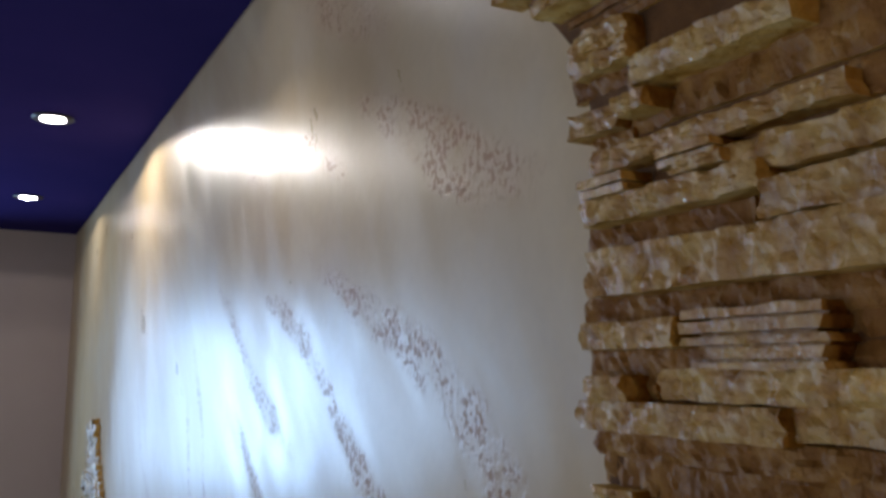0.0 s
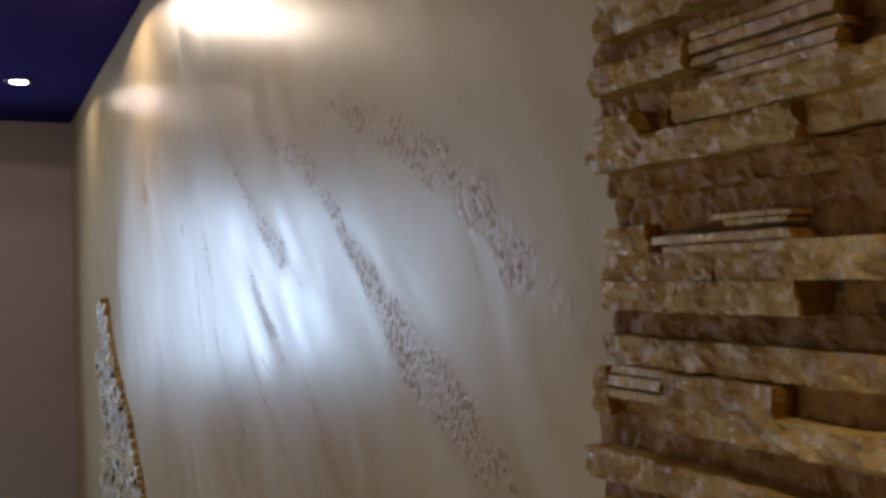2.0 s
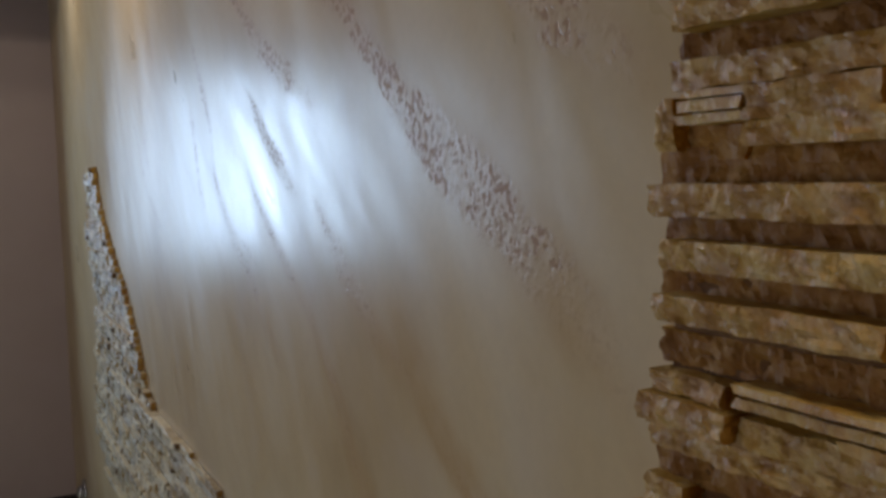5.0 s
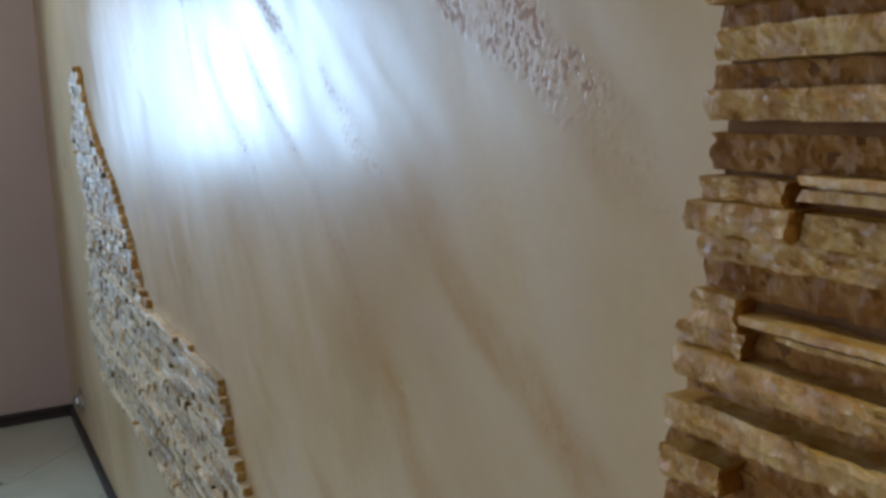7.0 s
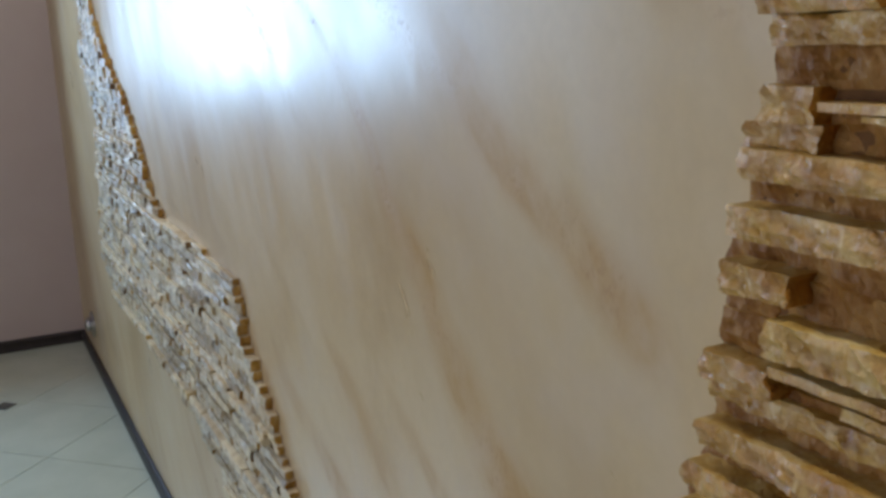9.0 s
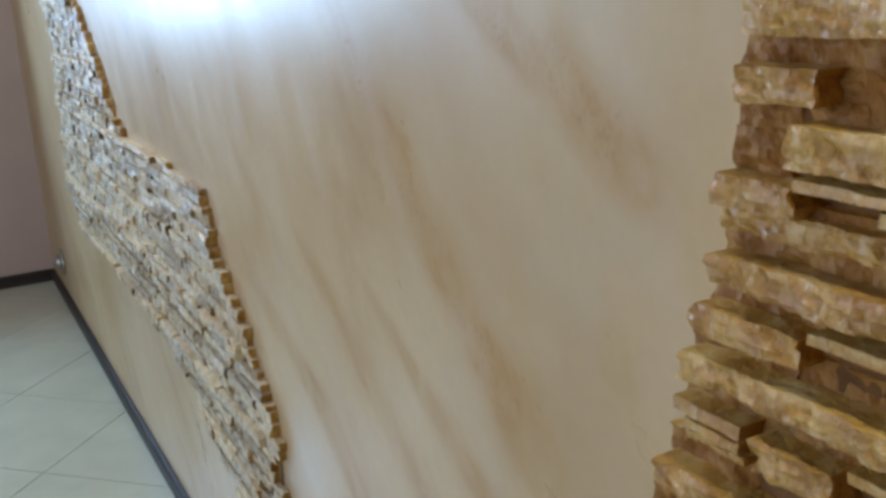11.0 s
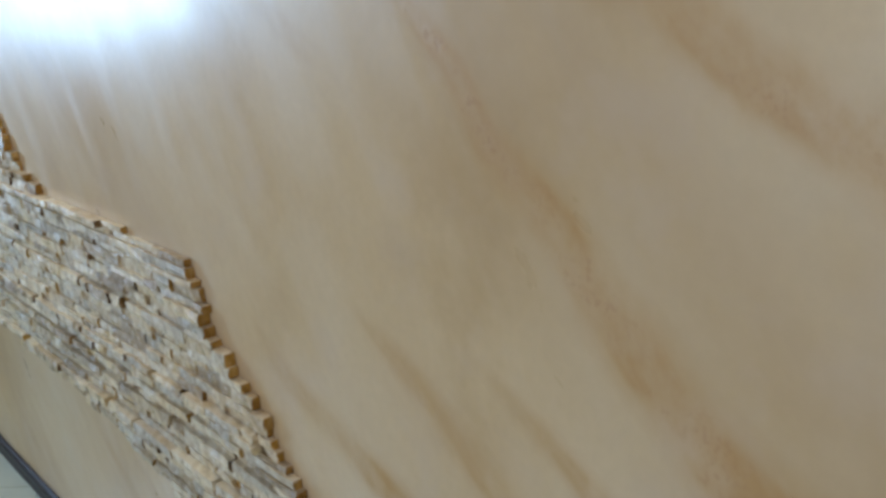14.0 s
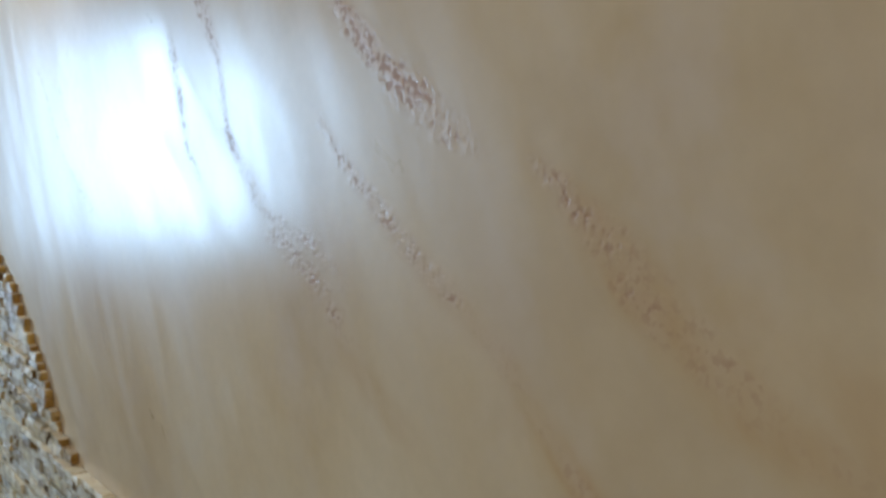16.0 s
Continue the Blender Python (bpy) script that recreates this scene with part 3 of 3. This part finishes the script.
# ---- stone cladding ----
def split_stone(sy, sz, deep, seed, nu, nv, rough=0.0035, layers=0):
    """A split-face stone in local coordinates: back at x = 0, face at -deep, sy long, sz high; its face is rough, its cut ends plain."""
    rnd = random.Random(seed)
    bm = bmesh.new()
    if layers:
        parts_z = [rnd.uniform(0.7, 1.3) * (1.0 if k % 2 == 0 else 0.35) for k in range(2 * layers - 1)]
        zz = [-sz / 2 + sz * sum(parts_z[:k]) / sum(parts_z) for k in range(2 * layers)]
        lines = []
        for k, (za, zb) in enumerate(zip(zz, zz[1:])):
            d, ya, yb = deep - ((k % 2) * rnd.uniform(0.006, 0.012) + rnd.uniform(0, 0.004)), -sy / 2 + rnd.uniform(0, 0.010) + (k % 2) * 0.006, sy / 2 - (rnd.uniform(0, 0.26) * sy if k < 2 * layers - 2 else rnd.uniform(0, 0.006))
            lines += [(za, d, ya, yb), (zb, d, ya, yb)]
    else:
        lines = [(-sz / 2 + sz * j / nv, deep, -sy / 2, sy / 2) for j in range(nv + 1)]
    off = Vector((rnd.uniform(0, 90), rnd.uniform(0, 90), rnd.uniform(0, 90)))
    last = len(lines) - 1
    grid = []
    for j, (lz, d, ya, yb) in enumerate(lines):
        line = []
        for i in range(nu + 1):
            py, pz = ya + (yb - ya) * i / nu, lz
            q = Vector((py * 48, pz * 70, j * 0.0)) + off
            px = -d + noise.noise(q) * rough + noise.noise(q * 2.9) * rough * 0.7
            if j in (0, last):
                pz += noise.noise(Vector((py * 45, 3.0, j)) + off) * 0.0014
                px += 0.001
            if i in (0, nu):
                py += noise.noise(Vector((pz * 120, 9.0, i)) + off) * 0.004
            line.append(bm.verts.new((px, py, pz)))
        grid.append(line)
    for j in range(last):
        for i in range(nu):
            f = bm.faces.new((grid[j][i], grid[j + 1][i], grid[j + 1][i + 1], grid[j][i + 1]))
    loop = grid[0] + [r[-1] for r in grid[1:-1]] + grid[-1][::-1] + [r[0] for r in grid[-2:0:-1]]
    back = [bm.verts.new((0, v.co.y, v.co.z)) for v in loop]
    for k in range(len(loop)):
        j = (k + 1) % len(loop)
        f = bm.faces.new((loop[k], loop[j], back[j], back[k]))
        f.material_index = 1 if abs(loop[k].co.y - loop[j].co.y) < abs(loop[k].co.z - loop[j].co.z) else 2
        bm.edges.get((loop[k], loop[j])).smooth = False
    bmesh.ops.recalc_face_normals(bm, faces=bm.faces)
    return bm


def edge_plate(table_near, table_far, zs, x, parent, mat):
    """The mortar bed under a cladding, between two edges given by height."""
    bm = bmesh.new()
    near = [(max(interp(table_near, z), interp(table_near, z + 0.03)) + 0.012, z) for z in zs]
    far = [(interp(table_far, z) - 0.003, z) for z in zs]
    cols = [[bm.verts.new((px, *p)) for px, p in ((-0.0005, n), (-x, n), (-x, f), (-0.0005, f))] for n, f in zip(near, far)]
    for a, b in zip(cols, cols[1:]):
        for k in range(3):
            bm.faces.new((a[k], a[k + 1], b[k + 1], b[k]))
    bmesh.ops.recalc_face_normals(bm, faces=bm.faces)
    return part("mortar_bed", bm, mat, parent, "brown mortar bed")


# near cladding: long ochre ledges; far edge of it by height
FAR_EDGE = [(0.0, 0.90), (0.60, 0.78), (0.97, 0.630), (1.03, 0.610), (1.10, 0.585), (1.20, 0.560), (1.30, 0.550), (1.37, 0.535), (1.46, 0.520), (1.56, 0.512), (1.66, 0.506), (1.76, 0.494), (1.86, 0.494), (1.94, 0.506), (2.05, 0.502), (2.12, 0.520), (2.17, 0.540), (2.19, 0.565), (2.22, 0.611), (2.24, 0.645), (2.35, 0.80), (2.60, 1.05)]
NEAR_EDGE = [(0.0, -0.30), (2.6, -0.30)]
ledges = tagged(new("stone_cladding"), "ochre brown stacked ledge stone cladding with a ragged edge", "stone cladding")
edge_plate([(z, y) for z, y in NEAR_EDGE], FAR_EDGE, [k * 0.05 for k in range(53)], 0.006, ledges, MORTAR)
count = 0


def ledge(y0, y1, z0, z1, deep, kind):
    """One ledge stone of the near cladding; kind 1 is built of thin leaves."""
    global count
    count += 1
    grow = 0.005 if deep < 0.012 else 0.0015
    deep += (0.0, 0.005, 0.002)[count % 3] if deep < 0.012 else 0.0
    sy, sz = y1 - y0, z1 - z0 + 2 * grow
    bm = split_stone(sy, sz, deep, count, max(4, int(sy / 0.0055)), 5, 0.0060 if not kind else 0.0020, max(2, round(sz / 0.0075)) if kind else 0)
    # shallow stones take the darker russet, which carries part of their shade
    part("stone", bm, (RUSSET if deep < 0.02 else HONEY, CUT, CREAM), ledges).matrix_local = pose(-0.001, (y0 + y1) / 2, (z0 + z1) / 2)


ledge(0.442, 0.512, 2.134, 2.151, 0.024, 0)
ledge(0.439, 0.512, 2.118, 2.132, 0.024, 0)
ledge(0.455, 0.528, 2.109, 2.122, 0.008, 0)
ledge(0.278, 0.420, 2.089, 2.107, 0.034, 0)
ledge(0.100, 0.453, 2.067, 2.095, 0.008, 0)
ledge(0.457, 0.512, 2.070, 2.086, 0.024, 0)
ledge(0.407, 0.444, 2.072, 2.083, 0.034, 0)
ledge(0.450, 0.503, 2.058, 2.070, 0.008, 0)
ledge(0.076, 0.261, 2.042, 2.056, 0.008, 0)
ledge(0.251, 0.486, 2.038, 2.051, 0.024, 0)
ledge(0.338, 0.404, 2.025, 2.034, 0.034, 1)
ledge(0.432, 0.491, 2.017, 2.029, 0.034, 1)
ledge(0.064, 0.347, 2.009, 2.027, 0.024, 0)
ledge(0.337, 0.384, 2.018, 2.024, 0.034, 0)
ledge(0.309, 0.485, 1.997, 2.012, 0.034, 0)
ledge(0.331, 0.502, 1.982, 2.000, 0.008, 0)
ledge(0.076, 0.308, 1.978, 1.998, 0.034, 0)
ledge(0.112, 0.478, 1.944, 1.974, 0.034, 0)
ledge(0.040, 0.508, 1.927, 1.945, 0.008, 0)
ledge(0.100, 0.270, 1.892, 1.931, 0.006, 0)
ledge(0.261, 0.385, 1.891, 1.926, 0.034, 1)
ledge(0.385, 0.489, 1.906, 1.922, 0.034, 0)
ledge(0.353, 0.506, 1.889, 1.907, 0.008, 0)
ledge(0.052, 0.394, 1.872, 1.889, 0.034, 0)
ledge(0.425, 0.469, 1.868, 1.886, 0.006, 0)
ledge(0.437, 0.482, 1.868, 1.885, 0.034, 0)
ledge(0.064, 0.302, 1.852, 1.871, 0.024, 0)
ledge(0.295, 0.493, 1.849, 1.867, 0.034, 0)
ledge(0.100, 0.492, 1.831, 1.847, 0.018, 0)
ledge(0.398, 0.493, 1.809, 1.827, 0.008, 0)
ledge(0.100, 0.398, 1.810, 1.827, 0.008, 0)
ledge(0.100, 0.305, 1.791, 1.809, 0.008, 0)
ledge(0.297, 0.374, 1.804, 1.808, 0.034, 1)
ledge(0.443, 0.487, 1.788, 1.806, 0.024, 0)
ledge(0.297, 0.430, 1.788, 1.797, 0.034, 1)
ledge(0.100, 0.302, 1.770, 1.790, 0.034, 0)
ledge(0.311, 0.374, 1.769, 1.788, 0.024, 0)
ledge(0.375, 0.488, 1.769, 1.786, 0.024, 0)
ledge(0.112, 0.318, 1.748, 1.768, 0.006, 0)
ledge(0.298, 0.480, 1.750, 1.767, 0.034, 0)
ledge(0.076, 0.497, 1.731, 1.745, 0.008, 0)
ledge(0.112, 0.491, 1.711, 1.728, 0.024, 0)
ledge(0.040, 0.329, 1.687, 1.708, 0.008, 0)
ledge(0.417, 0.478, 1.688, 1.707, 0.034, 1)
ledge(0.319, 0.416, 1.688, 1.706, 0.034, 0)
ledge(0.491, 0.508, 1.671, 1.704, 0.024, 0)
ledge(0.467, 0.510, 1.668, 1.688, 0.006, 0)
ledge(0.040, 0.412, 1.672, 1.687, 0.034, 0)
ledge(0.434, 0.465, 1.668, 1.686, 0.008, 0)
ledge(0.040, 0.516, 1.645, 1.667, 0.008, 0)
ledge(0.100, 0.503, 1.627, 1.646, 0.034, 0)
ledge(0.112, 0.510, 1.605, 1.623, 0.008, 0)
ledge(0.040, 0.492, 1.591, 1.608, 0.034, 0)
ledge(0.052, 0.518, 1.566, 1.583, 0.008, 0)
ledge(0.317, 0.503, 1.554, 1.570, 0.034, 0)
ledge(0.064, 0.321, 1.543, 1.570, 0.024, 0)
ledge(0.088, 0.521, 1.523, 1.538, 0.008, 0)
ledge(0.052, 0.433, 1.499, 1.519, 0.034, 1)
ledge(0.442, 0.516, 1.502, 1.514, 0.024, 0)
ledge(0.432, 0.519, 1.481, 1.498, 0.034, 0)
ledge(0.112, 0.442, 1.479, 1.496, 0.024, 0)
ledge(0.076, 0.518, 1.462, 1.477, 0.024, 0)
ledge(0.052, 0.528, 1.439, 1.458, 0.008, 0)
ledge(0.482, 0.524, 1.415, 1.435, 0.024, 0)
ledge(0.112, 0.473, 1.419, 1.426, 0.034, 1)
ledge(0.088, 0.491, 1.397, 1.415, 0.008, 0)
ledge(0.476, 0.534, 1.398, 1.412, 0.024, 0)
ledge(0.052, 0.530, 1.379, 1.395, 0.034, 0)
ledge(0.088, 0.546, 1.355, 1.372, 0.008, 0)
ledge(0.076, 0.538, 1.340, 1.358, 0.034, 0)
ledge(0.076, 0.558, 1.314, 1.332, 0.008, 0)
ledge(0.486, 0.544, 1.301, 1.319, 0.034, 0)
ledge(0.040, 0.504, 1.289, 1.309, 0.006, 0)
ledge(0.516, 0.561, 1.277, 1.292, 0.008, 0)
ledge(0.076, 0.501, 1.266, 1.288, 0.034, 0)
ledge(0.516, 0.560, 1.258, 1.276, 0.008, 0)
ledge(0.100, 0.498, 1.243, 1.257, 0.034, 1)
ledge(0.496, 0.558, 1.236, 1.252, 0.034, 0)
ledge(0.064, 0.514, 1.224, 1.235, 0.008, 0)
ledge(0.100, 0.560, 1.218, 1.232, 0.024, 0)
ledge(0.100, 0.571, 1.195, 1.213, 0.008, 0)
ledge(0.100, 0.559, 1.183, 1.200, 0.034, 0)
ledge(0.064, 0.579, 1.156, 1.173, 0.008, 0)
ledge(0.052, 0.485, 1.152, 1.170, 0.034, 1)
ledge(0.487, 0.573, 1.147, 1.163, 0.034, 0)
ledge(0.088, 0.504, 1.127, 1.141, 0.006, 0)
ledge(0.502, 0.593, 1.122, 1.133, 0.008, 0)
ledge(0.088, 0.581, 1.110, 1.127, 0.034, 0)
ledge(0.052, 0.455, 1.075, 1.095, 0.034, 1)
ledge(0.064, 0.603, 1.079, 1.095, 0.008, 0)
ledge(0.520, 0.593, 1.066, 1.088, 0.034, 1)
ledge(0.457, 0.516, 1.068, 1.088, 0.034, 0)
ledge(0.534, 0.615, 1.034, 1.049, 0.008, 0)
ledge(0.518, 0.607, 1.018, 1.035, 0.034, 0)
ledge(0.536, 0.632, 0.980, 0.997, 0.008, 0)

# plainer courses of the same stone out of the close view: above, below and behind
rnd = random.Random(17)
for za, zb, ya in ((0.02, 0.955, -0.28), (2.160, 2.58, -0.28), (0.955, 2.160, None)):
    z = za
    while z < zb:
        h = rnd.uniform(0.016, 0.022)
        y = 0.06 if ya is None else interp(FAR_EDGE, z + h / 2) + rnd.uniform(-0.015, 0.008)
        while y > -0.20:
            w = rnd.uniform(0.12, 0.30)
            ledge(y - w, y - 0.002, z, min(z + h, zb), rnd.choice((0.008, 0.024, 0.034)), 1 if rnd.random() < 0.15 else 0)
            y -= w
        z += h + 0.001

# far cladding: a tongue of small pale stones
TONGUE_NEAR = [(0.10, 1.42), (0.30, 1.50), (0.48, 1.560), (0.525, 1.600), (0.56, 1.600), (0.614, 1.570), (0.68, 1.615), (0.711, 1.675), (0.78, 1.705), (0.814, 1.768), (0.87, 1.825), (0.90, 1.855), (0.95, 1.885), (1.000, 1.912), (1.010, 1.93), (1.014, 2.15), (1.020, 2.40), (1.026, 2.60), (1.030, 2.65), (1.078, 2.768), (1.152, 2.83), (1.239, 2.944), (1.315, 3.054), (1.394, 3.228), (1.499, 3.409), (1.595, 3.549), (1.718, 3.622)]
TONGUE_FAR = [(0.10, 1.50), (0.30, 1.72), (0.395, 1.87), (0.40, 1.96), (0.453, 2.09), (0.478, 2.150), (0.50, 2.32), (0.515, 2.45), (0.535, 2.76), (0.55, 3.10), (0.566, 3.37), (0.575, 3.60), (0.62, 3.79), (0.79, 3.92), (0.95, 3.84), (1.14, 3.70), (1.28, 3.79), (1.49, 3.88), (1.66, 3.84), (1.718, 3.66)]
tongue = tagged(new("stone_cladding"), "pale grey and cream small split stones in a tongue shape", "stone cladding")
edge_plate(TONGUE_NEAR, TONGUE_FAR, [0.14 + k * 0.0125 for k in range(126)], 0.004, tongue, PIT)
rnd = random.Random(5)
rest = bmesh.new()
placed = []
z = 0.13
while z < 1.71:
    h = rnd.choice((0.012, 0.015, 0.018, 0.021, 0.024)) + rnd.uniform(-0.002, 0.002)
    y, far = interp(TONGUE_NEAR, z + h / 2) + rnd.uniform(-0.002, 0.026), interp(TONGUE_FAR, z + h / 2)
    start = y
    row = rnd.choice((0.010, 0.015, 0.021, 0.027))
    while y < far - 0.01:
        short = y > start and rnd.random() < 0.17
        w = min(rnd.uniform(0.008, 0.020) if short else rnd.choice((0.04, 0.06, 0.085, 0.11, 0.15)) * rnd.uniform(0.8, 1.2) * (1.0 if z < 1.03 else 0.6), max(far - y + rnd.uniform(-0.01, 0.02), 0.02))
        placed.append((y, w, z, h, y == start, short, rnd.uniform(0.010, 0.022) if y == start else 0.006 if short else max(0.007, row + rnd.uniform(-0.005, 0.004))))
        y += w + 0.001
    z += h + 0.0008
placed.sort(key=lambda s: s[0])
for k, (y, w, z, h, edge, short, d) in enumerate(placed):
    at = Matrix.Translation((-0.001, y + w / 2, z + h / 2))
    if k < 300:
        part("stone", split_stone(w, h, d, 1000 + k, 5, 2, 0.0045), (rnd.choice((UMBER, BROKEN)) if short else CHIP, BROKEN if edge else rnd.choice((UMBER, BROKEN, WHITISH, WHITISH)), WHITISH), tongue).matrix_local = at
    else:
        one = split_stone(w, h, d, 1000 + k, 5, 2, 0.0045)
        one.transform(at)
        end = 3 if edge else rnd.choice((1, 3, 2, 2))
        for f in one.faces:
            if f.material_index == 1 or short and f.material_index == 0:
                f.material_index = end
        me = bpy.data.meshes.new("scrap")
        one.to_mesh(me)
        one.free()
        rest.from_mesh(me)
        bpy.data.meshes.remove(me)
tagged(part("stone_rest", rest, (CHIP, UMBER, WHITISH, BROKEN), tongue), "pale small split stones", kind="stuff")
